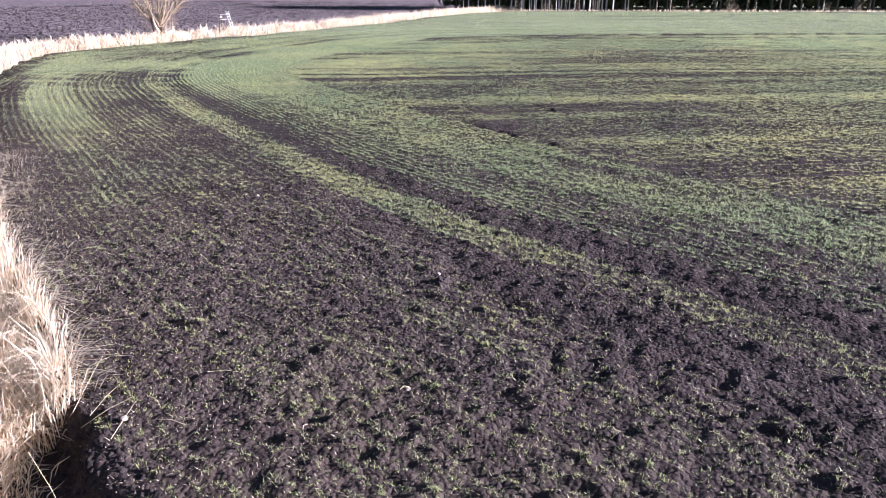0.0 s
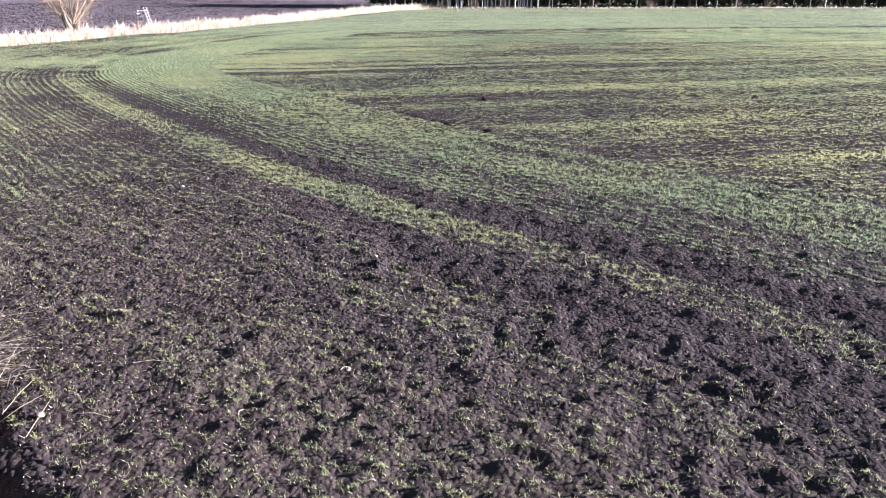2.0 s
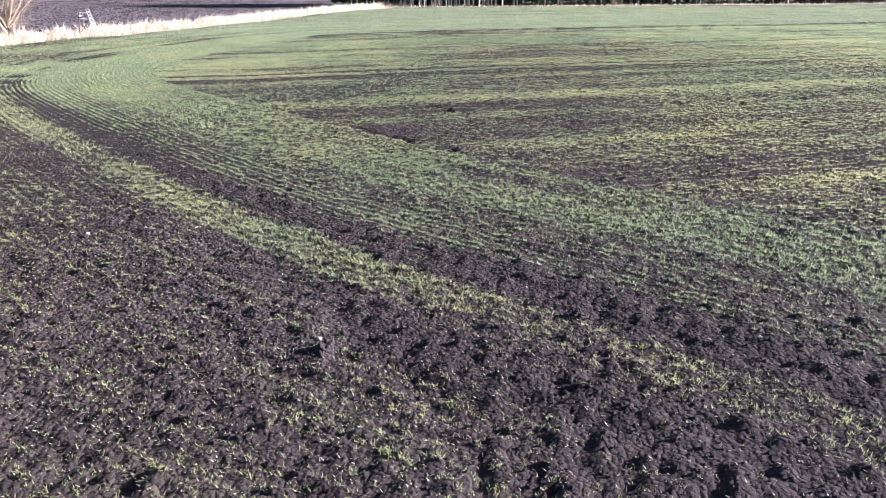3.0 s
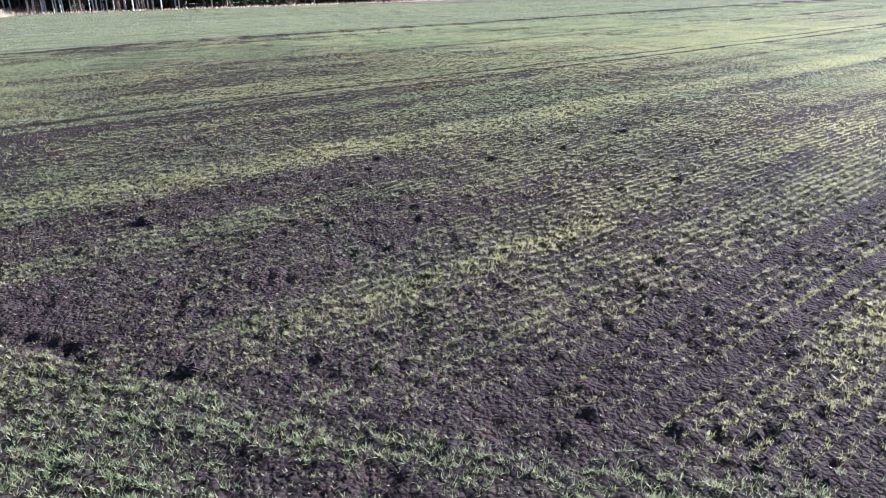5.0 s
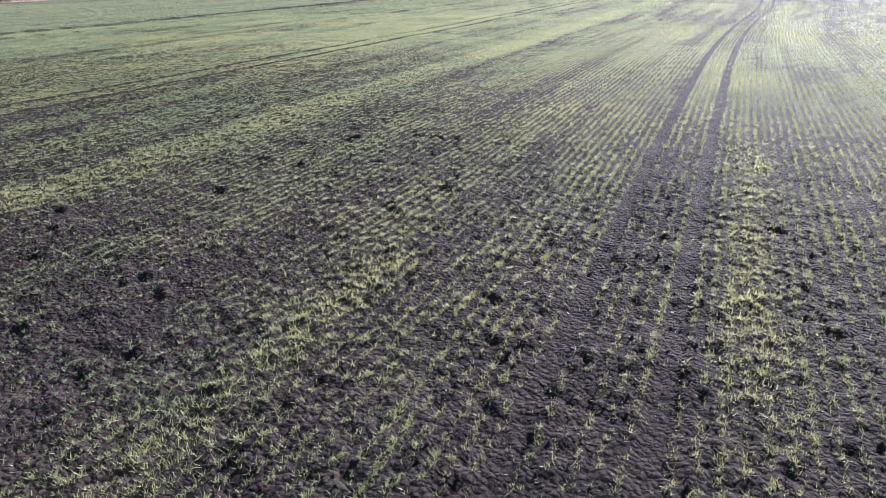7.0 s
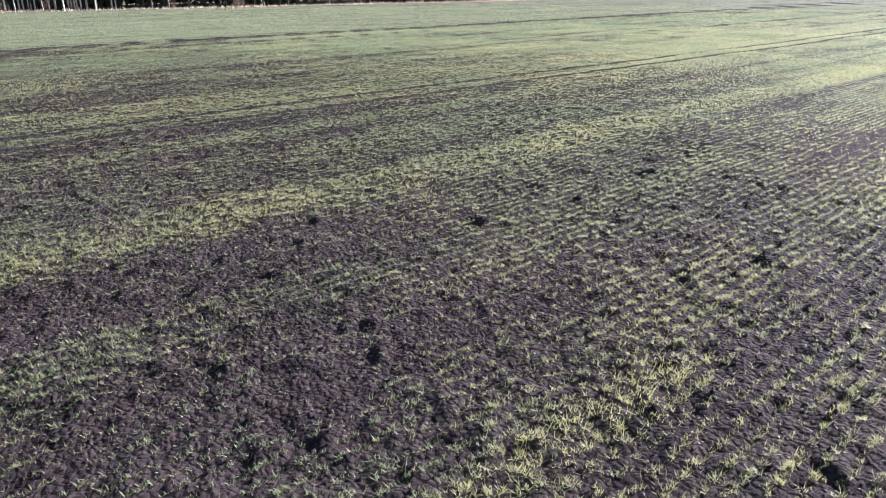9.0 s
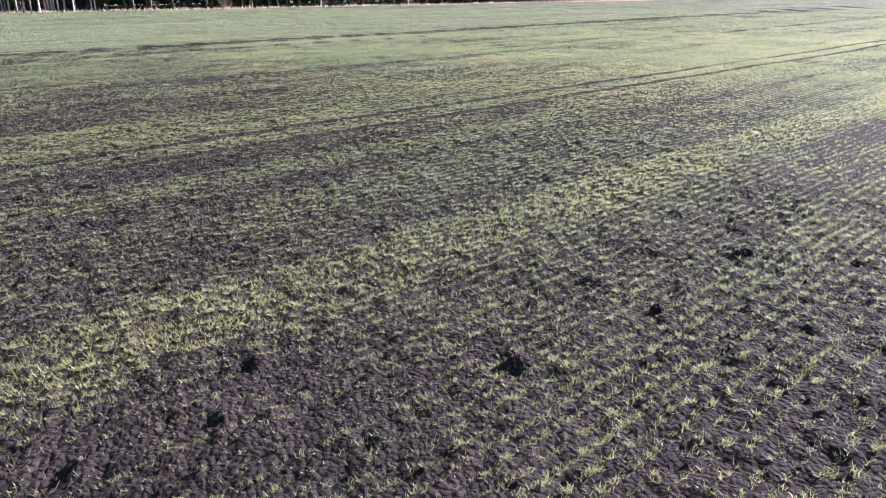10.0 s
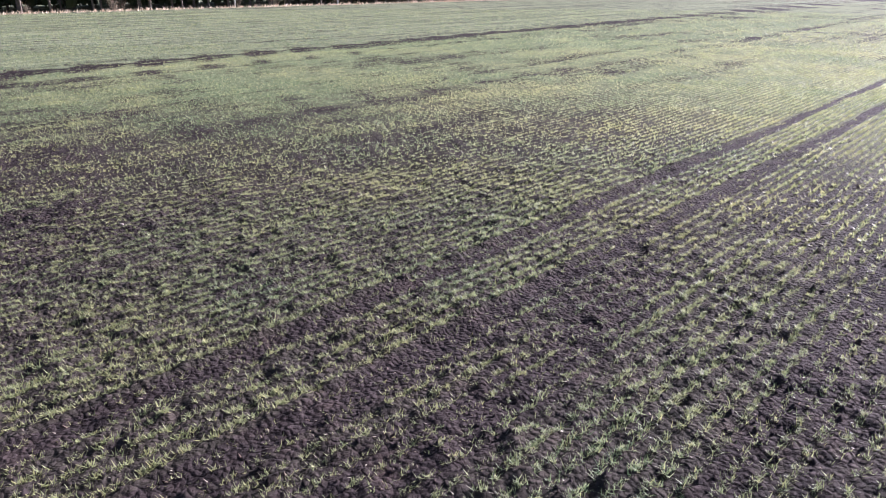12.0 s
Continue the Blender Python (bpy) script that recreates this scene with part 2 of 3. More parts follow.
def field(x, y):
    """All that the plan says of a place: distance beyond the inner edge and the outer edge, row coordinate, crop cover, yellowing, ruts."""
    u, v = -away(x, y, INNER), -away(x, y, OUTER)
    c = drill(x, y)
    along = 0.86 * x + 0.5 * y
    inside = u < 0
    rows = np.where(inside, c * 0.87, u)
    run = np.where(inside, along, 0.88 * x - 0.47 * y)
    streak = 0.55 * lattice(run / 16, rows, 1.3, 11) + 0.5 * lattice(run / 14, rows, 0.5, 12) + 0.25 * lattice(run / 3, rows, 0.6, 10)
    patch = 0.6 * lattice(x, y, 9.0, 13) + 0.5 * lattice(x, y, 3.1, 14) + 0.45 * lattice(x, y, 1.2, 15)
    # inner field
    inner = 0.68 + 0.20 * step(-1, 9, x) + 0.46 * streak + 0.17 * patch + 0.18 * step(33, 40, c) - 0.12 * band(c, 12, 25, 1.5) * (1 - step(0, 5, x))
    inner += (0.48 + 0.25 * step(0, 8, x)) * band(c, 28.8, 31.3, 0.4) + 0.20 * band(c, 31.3, 32.3, 0.3) * step(4, 12, x) - 0.10 * band(c, 27.0, 28.3, 0.4)
    inner += 0.30 * band(c, 23.7, 25.2, 0.3) * (1 - step(0, 7, x)) - 0.14 * band(c, 25.6, 27.6, 0.5) * (1 - step(-4, 2, x))
    inner -= 0.10 * band(c, 18.8, 22.6, 0.6) * (1 - step(2, 10, x))
    inner += 0.65 * band(c + 0.25 * lattice(x, y, 1.5, 16), 16.9, 17.8, 0.2) * band(x, -3.0, 5.4, 0.8)
    inner += 0.70 * band(c + 0.3 * lattice(x, y, 1.1, 17), 8.9, 9.9, 0.2) * band(x, 5.5, 19, 2.0) * (0.75 + 0.5 * lattice(x, y, 0.9, 9))
    inner += 0.34 * band(c, 44.8, 46.8, 0.3) + 0.50 * band(c, 42.7, 44.1, 0.2) - 0.30 * band(c, 48.4, 49.3, 0.3) * band(x, 3, 14, 2.0)
    inner -= 0.34 * band(c, 40.2, 42.2, 0.4) * (1 - step(8, 15, x)) + 0.20 * band(c, 36.0, 37.6, 0.5) * step(-20, -8, x) + 0.05 * band(c, 50, 84, 3)
    inner *= 1 - 0.85 * band(c, 85.6, 86.3, 0.3) - 0.6 * band(c, 81.6, 82.2, 0.3) - 0.5 * band(c, 62.0, 62.7, 0.3)
    inner -= 0.32 * band(u + 0.5 * lattice(x, y, 1.4, 8), -1.3, 0.0, 0.4) * band(x, -9.5, -0.5, 0.8)
    rut = np.zeros(x.shape)
    for t in TRAMS:
        rut = np.maximum(rut, 1 - step(0.16, 0.34, np.abs(c - t + 0.06 * lattice(x, y, 2.0, 18))))
    rut *= inside
    inner *= 1 - 0.92 * rut
    # headland along the ditch, and the lush far headlands
    south = 1.50 * band(u, 0.1, 4.3, 0.5) + 0.80 * band(u, 4.3, 7.2, 0.5) + 0.14 * band(u, 7.2, 8.45, 0.2) + 1.10 * band(u, 8.45, 9.75, 0.15)
    south += 0.42 * band(u, 9.65, 11.2, 0.3) + 0.80 * step(11, 11.5, u) * (1 - 0.06 * step(-12, -6, x) - 0.14 * step(0, 6, x))
    south += 0.30 * (streak + patch) * (0.35 + south) - 0.75 * band(u + 0.4 * lattice(x, y, 1.3, 7), 0.9, 2.0, 0.3) * band(x, -3.2, 0.8, 0.5)
    west = step(24, 34, -x + 0.15 * y)
    south = south * (1 - west) + west * (0.36 + 0.55 * south + 0.25 * streak + 0.35 * band(u, 1.5, 7.5, 1.0))
    shore = step(6, 14, -x) * (1 - step(34, 44, y))
    south += shore * (0.22 * band(v, -4.6, -1.9, 0.4) - 0.25 * band(v, -1.6, 0.2, 0.4) - 0.10 * band(v, -8.5, -4.8, 0.8))
    south += 0.5 * np.exp(-((x + 40.5) ** 2 + (y - 29.5) ** 2) / 16)
    lush = 0.90 + 0.10 * streak
    turned = step(0, 16, y - 62 - 0.25 * np.minimum(x, 0))
    outer = south * (1 - turned) + lush * turned
    cover = np.where(inside, inner, outer)
    cover *= 1 - 0.85 * band(u, -0.5, 0.7, 0.3) * step(55, 62, y)
    cover = np.clip(cover, 0.02, 1.6) * (v < 0.0)
    gold = 0.18 - 0.05 * (1 - inside) + 0.26 * lattice(x, y, 5, 19) + 0.18 * lattice(x, y, 1.7, 20) + 0.30 * band(u, 8.45, 9.65, 0.2) * (1 - turned) + 0.26 * step(9.7, 10.5, u) * (1 - turned)
    gold += np.where(inside, 0.12 * step(33, 42, c) * (1 - step(52, 66, c)) - 0.10 * step(56, 70, c) + 0.22 * band(c, 28.8, 31.3, 0.4) + 0.25 * band(c, 17.0, 17.8, 0.2) * band(x, -3, 5.4, 0.5) + 0.25 * band(c, 8.9, 9.9, 0.2) * band(x, 5.5, 19, 2.0) - 0.12 * band(c, 13.5, 26, 1.0) * (1 - step(0, 5, x)) + 0.3 * (1 - step(16, 34, c)) * (0.25 + 0.75 * step(-3, 4, x)), 0)
    gold *= (1 - 0.65 * turned * (1 - inside)) * (1 - 0.35 * west * (1 - inside))
    loose = 0.9 * band(u, 0.1, 5.5, 0.3) * (1 - 0.6 * west) + 0.35 * step(9.8, 10.5, u) + band(u, 8.45, 9.65, 0.2) + inside * (band(c, 16.8, 18.0, 0.2) * band(x, -3.0, 5.4, 0.8) + band(c, 8.7, 10.0, 0.2) * band(x, 5.5, 19, 2.0) + 0.5 * band(c, 28.8, 31.3, 0.35) + 0.25)
    pitch = np.where(inside, PITCH, np.where((west > 0.5) & (u > 9.6), WEST_PITCH, HEAD_PITCH))
    FIELD_EXTRA[:] = [run, turned * (1 - inside), loose, pitch]
    return u, v, c, rows, cover, np.clip(gold, 0, 1), rut


NEAR_X, NEAR_Y = (-13.0, 14.0), (-6.5, 55.0)


def outside_near(x, y):
    """Metres by which a place lies outside the closely modelled stretch."""
    dx = np.maximum(np.maximum(np.maximum(NEAR_X[0], -14.5 + 0.2 * y) - x, x - np.minimum(NEAR_X[1], 9.5 + 0.24 * y)), 0)
    dy = np.maximum(np.maximum(NEAR_Y[0] - y, y - NEAR_Y[1]), 0)
    return np.hypot(dx, dy)


def relief(x, y, u, v, rut):
    """Height of the soil."""
    far = outside_near(x, y)
    close = 1 - step(0.5, 14, far)
    rough = 0.95 + 0.26 * band(u, 9.6, 18, 0.5) + 0.25 * band(u, 6.9, 8.4, 0.3) - 0.35 * rut
    clod = np.abs(lattice(x + 0.08 * lattice(x, y, 0.35, 20), y, 0.31, 21)) * 0.060 + np.abs(lattice(x, y + 0.05 * lattice(x, y, 0.2, 18), 0.19, 22)) * 0.064 + lattice(x, y, 0.095, 23) * 0.020
    h = 0.05 * lattice(x, y, 6.5, 24) + 0.025 * lattice(x, y, 1.6, 25) + 0.015 * lattice(x, y, 0.6, 19) * close + close * rough * clod
    h = h - 0.05 * rut
    # the drill's furrow where the rows turn, deep in places
    deep = band(x, -14.5, -10.9, 0.3) + band(x, -9.3, -5.3, 0.3) + 0.6 * band(x, -4.3, -2.8, 0.3) + 0.4 * band(x, -24, -17, 1.0)
    deep *= 0.8 + 0.4 * lattice(x, y, 0.8, 26)
    h -= 0.075 * deep * band(u + 0.12 * lattice(x, y, 0.7, 27), -0.30, 0.12, 0.10)
    h += 0.05 * deep * band(u, 0.15, 0.6, 0.15)
    # the ditch behind the outer edge
    edge = v + 0.18 * lattice(x, y, 0.9, 28) + 0.1 * lattice(x, y, 0.35, 29)
    h -= 0.75 * band(edge, 0.35, 1.7, 0.3)
    h += step(4.0, 5.5, v) * (0.10 * lattice(x, y, 1.1, 30) + 0.09 * np.abs(lattice(x, y, 0.6, 31)))
    return h


# ---- ground: one sheet to the horizon ----
def spread(low, high, pitch, reach_low, reach_high):
    """Grid lines: even in the middle, ever wider outwards."""
    middle = list(np.arange(low, high, pitch))
    for grow, limit, sign in ((1.13, reach_high, 1), (1.13, reach_low, -1)):
        at, gap = (middle[-1] if sign > 0 else middle[0]), pitch
        tail = []
        while abs(at - (high if sign > 0 else low)) < limit:
            gap = min(gap * grow, 150.0) if abs(at) > 110 or gap < 1.9 else gap
            at += sign * gap
            tail.append(at)
        middle = middle + tail if sign > 0 else tail[::-1] + middle
    return np.array(middle)


def sheet(name, xs, ys, heights, material, **fields):
    """A grid mesh with a value per vertex for each of the fields."""
    nx, ny = len(xs), len(ys)
    X, Y = np.meshgrid(xs, ys)
    mesh = bpy.data.meshes.new(name)
    mesh.vertices.add(nx * ny)
    mesh.vertices.foreach_set("co", np.column_stack([X.ravel(), Y.ravel(), heights]).astype(np.float32).ravel())
    i = (np.arange(ny - 1)[:, None] * nx + np.arange(nx - 1)[None]).ravel()
    quads = np.column_stack([i, i + 1, i + 1 + nx, i + nx]).astype(np.int32)
    mesh.loops.add(quads.size)
    mesh.loops.foreach_set("vertex_index", quads.ravel())
    mesh.polygons.add(len(quads))
    mesh.polygons.foreach_set("loop_start", np.arange(0, quads.size, 4, dtype=np.int32))
    mesh.update(calc_edges=True)
    for key, values in fields.items():
        mesh.attributes.new(key, "FLOAT", "POINT").data.foreach_set("value", values.astype(np.float32))
    mesh.materials.append(material)
    return new(name, mesh)


xs = spread(-9.5, 13.0, 0.092, 1800, 1800)
ys = spread(-6.5, 55.0, 0.092, 300, 1800)
GX, GY = (a.ravel() for a in np.meshgrid(xs, ys))
gu, gv, gc, _, gcover, ggold, grut = field(GX, GY)
gextra = list(FIELD_EXTRA)
ground = sheet("ground", xs, ys, relief(GX, GY, gu, gv, grut), M_GROUND, cover=gcover / (1 - 0.92 * grut), yellow=ggold, far=step(4, 26, outside_near(GX, GY)),
               edge=gu, row=gc, dry=0.4 * step(-9, -1, gv + 3.0 * lattice(GX, GY, 5.0, 33)) * (gv < 1.0) * (1 - step(30, 50, GY)) * (0.75 + 0.25 * lattice(GX, GY, 1.7, 34)), lush=gextra[1], plough=step(3.4, 4.4, gv), litter=band(gv, 1.7, 3.6, 0.3))
tagged(ground, "dark loam field with drilled winter cereal, ditch and ploughed land", "ground", kind="structure")


# ---- crop ----
def blades(name, material, roots, heading, length, lean, width, gold, bends=2):
    """Many narrow leaves in one mesh. Each is a strip from its root, curving over in its heading, and ends in a point."""
    n = len(roots)
    side = np.column_stack([-np.sin(heading), np.cos(heading), np.zeros(n)])
    ahead = np.column_stack([np.cos(heading), np.sin(heading), np.zeros(n)])
    rings, at, tilt = [], roots.copy(), lean * (0.35 if bends > 1 else 0.85)
    for k in range(bends):
        w = (width * (1.0 if k else 0.75) / 2)[:, None]
        rings += [at - side * w, at + side * w]
        piece = (length / bends)[:, None]
        at = at + piece * (ahead * np.sin(tilt)[:, None] + np.array([0, 0, 1.0]) * np.cos(tilt)[:, None])
        tilt = tilt + lean * (1.3 / bends)
    rings.append(at)
    per = 2 * bends + 1
    co = np.stack(rings, 1).reshape(-1, 3)
    base = (np.arange(n) * per)[:, None]
    loops, sizes = [], []
    pattern = []
    for k in range(bends - 1):
        pattern += [2 * k, 2 * k + 1, 2 * k + 3, 2 * k + 2]
        sizes.append(4)
    pattern += [2 * bends - 2, 2 * bends - 1, 2 * bends]
    sizes.append(3)
    loops = (base + np.array(pattern)[None]).astype(np.int32).ravel()
    totals = np.tile(np.array(sizes, np.int32), n)
    mesh = bpy.data.meshes.new(name)
    mesh.vertices.add(len(co))
    mesh.vertices.foreach_set("co", co.astype(np.float32).ravel())
    mesh.loops.add(len(loops))
    mesh.loops.foreach_set("vertex_index", loops)
    mesh.polygons.add(len(totals))
    mesh.polygons.foreach_set("loop_start", np.concatenate([[0], np.cumsum(totals)[:-1]]).astype(np.int32))
    mesh.update(calc_edges=True)
    mesh.attributes.new("gold", "FLOAT", "POINT").data.foreach_set("value", np.repeat(gold, per).astype(np.float32))
    mesh.materials.append(material)
    return new(name, mesh)


rng = np.random.default_rng(5)


def stand_in_rows(x, y):
    """Moves places onto the nearest drill row and gives what the plan says there."""
    e = 0.05
    u, v, c, rows, cover, gold, rut = field(x, y)
    inside = u < 0
    ux, uy = -away(x + e, y, INNER), -away(x, y + e, INNER)
    rx = np.where(inside, drill(x + e, y) * 0.87, ux)
    ry = np.where(inside, drill(x, y + e) * 0.87, uy)
    gx, gy = (rx - rows) / e, (ry - rows) / e
    size = np.maximum(gx * gx + gy * gy, 0.3)
    gap = FIELD_EXTRA[3]
    off = rows - gap * np.round(rows / gap) + rng.normal(0, 0.020, len(x)) * (1 + 0.35 * step(9.4, 10.4, u) + 2.6 * FIELD_EXTRA[2])
    gappy = 0.55 * lattice(FIELD_EXTRA[0] / 0.30, np.round(rows / gap) * 7.0, 1.0, 41) + 0.65 * lattice(FIELD_EXTRA[0] / 3.5, np.round(rows / gap) * 7.0, 1.0, 40)
    return x - off * gx / size, y - off * gy / size, cover * (1.05 + 0.45 * gappy), gold


def crop(name, label, x, y, keep, leaves, tall, wide, bends=1):
    x, y, cover, gold = stand_in_rows(x, y)
    hit = rng.random(len(x)) < keep * cover * (1 + 0.30 * lattice(x, y, 0.9, 42) + 0.25 * lattice(x, y, 0.33, 43))
    x, y, gold, cover = x[hit], y[hit], gold[hit], cover[hit]
    u, v, _, _, _, _, rut = field(x, y)
    z = relief(x, y, u, v, rut) - 0.008
    n = len(x)
    tall = tall * (1 - 0.28 * step(9.8, 10.5, u) * (1 - step(20, 40, y)))
    turn = rng.random(n) * 2 * math.pi
    big = tall * (0.65 + 0.6 * rng.random(n)) * (0.8 + 0.35 * cover)
    k = np.tile(np.arange(leaves), n)
    rep = np.repeat(np.arange(n), leaves)
    spread_out = 0.022
    m = n * leaves
    roots = np.column_stack([x[rep] + rng.normal(0, spread_out, m), y[rep] + rng.normal(0, spread_out, m), z[rep]])
    tone = np.clip(gold[rep] * (0.5 + rng.random(m)) + (rng.random(m) < 0.07) * 0.6, 0, 1)
    ob = blades(name, M_CROP, roots, turn[rep] + k * 2.4 + rng.normal(0, 0.4, m), big[rep] * (0.7 + 0.6 * rng.random(m)),
                0.55 + 1.00 * rng.random(m), wide * (0.7 + 0.6 * rng.random(m)) * (0.70 + 0.36 * cover[rep]), tone, bends)
    return tagged(ob, label, "crop", kind="stuff")


def seen_side(x, y):
    """The side of the field towards which the walk looks."""
    return (y > 0.58 * np.maximum(-x, 0) - 11) & (y > np.where(x > 7.0, np.minimum(3.7 * (x - 7.2) - 2, 0.40 * x + 3.5), -9))


def scatter(x0, x1, y0, y1, per_metre):
    n = int((x1 - x0) * (y1 - y0) * per_metre)
    return rng.uniform(x0, x1, n), rng.uniform(y0, y1, n)


px, py = scatter(-16, 17, -9, 58, 150)
hit = seen_side(px, py) & (outside_near(px, py) < 2.0 + rng.normal(0, 0.7, len(px)))
crop("cereal_plants", "young green winter cereal plants in drill rows", px[hit], py[hit], 0.84, 6, 0.066, 0.0150)
for label, low, high, per_metre, tall, wide in (
    ("young green winter cereal plants towards the field's far side", 2.0, 22, 112, 0.078, 0.040),
    ("young green winter cereal plants far across the field", 20, 46, 40, 0.095, 0.052),
    ("dense pale green cereal on the far headland", 42, 110, 6.5, 0.14, 0.11),
):
    reach = min(high, 90)
    px, py = scatter(NEAR_X[0] - reach, NEAR_X[1] + reach, -8, NEAR_Y[1] + high, per_metre)
    dist = outside_near(px, py)
    soft = rng.normal(0, 0.06 * low + 0.6, len(px))
    hit = (dist > low + soft) & (dist < high + soft) & seen_side(px, py) & (py < 168 + 0.44 * px)
    crop("cereal_plants", label, px[hit], py[hit], 0.78, 2, tall, wide)


# ---- clods of soil ----
def lumps(name, x, y, z, size, label, material):
    """Angular crumbs of soil in one mesh: broken points, each of its own shape and turn."""
    n = len(x)
    base = np.array([(1, 0, -0.6), (-0.5, 0.87, -0.6), (-0.5, -0.87, -0.6), (0.1, 0.05, 0.42)], float)
    turn = rng.random(n) * 2 * math.pi
    pts = base[None] * (0.6 + 0.8 * rng.random((n, 4, 1))) + rng.normal(0, 0.16, (n, 4, 3))
    cs, sn = np.cos(turn)[:, None], np.sin(turn)[:, None]
    pts = np.stack([pts[:, :, 0] * cs - pts[:, :, 1] * sn, pts[:, :, 0] * sn + pts[:, :, 1] * cs, pts[:, :, 2]], 2) * size[:, None, None]
    pts += np.column_stack([x, y, z + 0.25 * size])[:, None]
    faces = np.array([(0, 1, 3), (1, 2, 3), (2, 0, 3)])
    tris = (np.arange(n)[:, None, None] * 4 + faces[None]).astype(np.int32).ravel()
    mesh = bpy.data.meshes.new(name)
    mesh.vertices.add(n * 4)
    mesh.vertices.foreach_set("co", pts.astype(np.float32).ravel())
    mesh.loops.add(len(tris))
    mesh.loops.foreach_set("vertex_index", tris)
    mesh.polygons.add(n * 3)
    mesh.polygons.foreach_set("loop_start", np.arange(0, len(tris), 3, dtype=np.int32))
    mesh.update(calc_edges=True)
    mesh.materials.append(material)
    return tagged(new(name, mesh), label, "soil", kind="stuff")


px, py = scatter(-24, 26, -9, 70, 40)
dist = outside_near(px, py)
hit = seen_side(px, py) & (rng.random(len(px)) < np.exp(-dist / 3.0)) & (dist < 12)
px, py = px[hit], py[hit]
pu, pv, _, _, pcover, _, prut = field(px, py)
hit = (pv < 1.3) & (rng.random(len(px)) < (0.55 + 0.45 * band(pu, 9.4, 18, 0.4) + 0.3 * band(pu, 6.9, 8.4, 0.2) - 0.35 * prut))
px, py, pu, pv, prut = px[hit], py[hit], pu[hit], pv[hit], prut[hit]
lumps("soil_clods", px, py, relief(px, py, pu, pv, prut), np.clip(rng.lognormal(-3.40, 0.30, len(px)), 0.014, 0.07) * (1 + 0.20 * band(pu, 9.4, 18, 0.4)) * (1 + outside_near(px, py) / 45), "dark crumbly clods of loam lying on the field", M_CLOD)


# withered leaves and straw crumbs strewn over the soil, more of them towards the ditch
px, py = scatter(-22, 16, -9, 60, 95)
pu, pv, _, _, _, _, prut = field(px, py)
hit = seen_side(px, py) & (outside_near(px, py) < 2 + 8 * (pu > 9)) & (pv < 0.3) & (rng.random(len(px)) < (0.30 + 0.70 * step(7, 10, pu)) * (1 - 0.6 * step(-3, 4, px)))
px, py, pu, pv, prut = px[hit], py[hit], pu[hit], pv[hit], prut[hit]
n = len(px)
tagged(blades("plant_litter", M_BITS, np.column_stack([px, py, relief(px, py, pu, pv, prut) + 0.012]), rng.random(n) * 6.28, 0.025 + 0.055 * rng.random(n) ** 2, 0.9 + 0.7 * rng.random(n), 0.012 + 0.014 * rng.random(n), 0.5 * rng.random(n), 1),
       "withered leaves and straw crumbs strewn on the soil", "plant litter", kind="stuff")

bx = rng.uniform(-7.5, -1.5, 420)
by = -3.9 - 0.56 * (bx + 7.2) + rng.uniform(-1.0, 0.15, 420)
bu, bv = -away(bx, by, INNER), -away(bx, by, OUTER)
lumps("ditch_clods", bx, by, relief(bx, by, bu, bv, np.zeros(420)), rng.uniform(0.03, 0.10, 420), "large broken clods on the steep bank of the ditch", M_CLOD)

px, py = rng.uniform(-170, -58, 20000), rng.uniform(10, 190, 20000)
pu, pv = -away(px, py, INNER), -away(px, py, OUTER)
hit = pv > 4.2
px, py, pu, pv = px[hit], py[hit], pu[hit], pv[hit]
lumps("ploughed_clods", px, py, relief(px, py, pu, pv, np.zeros(len(px))), rng.uniform(0.10, 0.26, len(px)), "coarse dark clods on the ploughed field", M_CLOD)


# ---- dry grass along the ditch ----
def hay(name, label, n, low, high, v0, v1, tall, wide, bends, wild=0.7):
    """Bleached grass rooted between two distances behind the field's outer edge, blown over towards the field."""
    seg = OUTER[(OUTER[:, 0] >= low[0]) & (OUTER[:, 0] <= high[0]) & (OUTER[:, 1] >= low[1]) & (OUTER[:, 1] <= high[1])]
    gap = np.hypot(*np.diff(seg, axis=0).T)
    run = np.concatenate([[0], np.cumsum(gap)])
    clump = rng.uniform(0, run[-1], max(n // 60, 1))
    pick = rng.integers(0, len(clump), n)
    vigour, drift = (0.55 + 0.75 * rng.random(len(clump)))[pick], rng.normal(0, 0.85, len(clump))[pick]
    at = np.clip(clump[pick] + rng.normal(0, 0.16 + 0.0012 * run[-1], n), 0, run[-1] - 1e-3)
    k = np.searchsorted(run, at, side="right") - 1
    way = np.diff(seg, axis=0)[k] / gap[k][:, None]
    out = np.column_stack([-way[:, 1], way[:, 0]])
    off = rng.uniform(v0, v1, n) + rng.normal(0, 0.15, n)
    p = seg[k] + way * (at - run[k])[:, None]
    trial = p + out
    flip = np.where(-away(trial[:, 0], trial[:, 1], OUTER) > 0, 1.0, -1.0)
    p = p + out * (off * flip)[:, None]
    u, v = -away(p[:, 0], p[:, 1], INNER), -away(p[:, 0], p[:, 1], OUTER)
    z = relief(p[:, 0], p[:, 1], u, v, np.zeros(n)) - 0.03
    roots = np.column_stack([p, z])
    heading = -0.10 + drift + rng.normal(0, wild, n)
    ob = blades(name, M_HAY, roots, heading, tall * vigour * (0.6 + 0.7 * rng.random(n)), 0.55 + 1.35 * rng.random(n), wide * (0.6 + 0.8 * rng.random(n)), rng.random(n) ** 6, bends)
    return tagged(ob, label, "dry grass", kind="stuff")


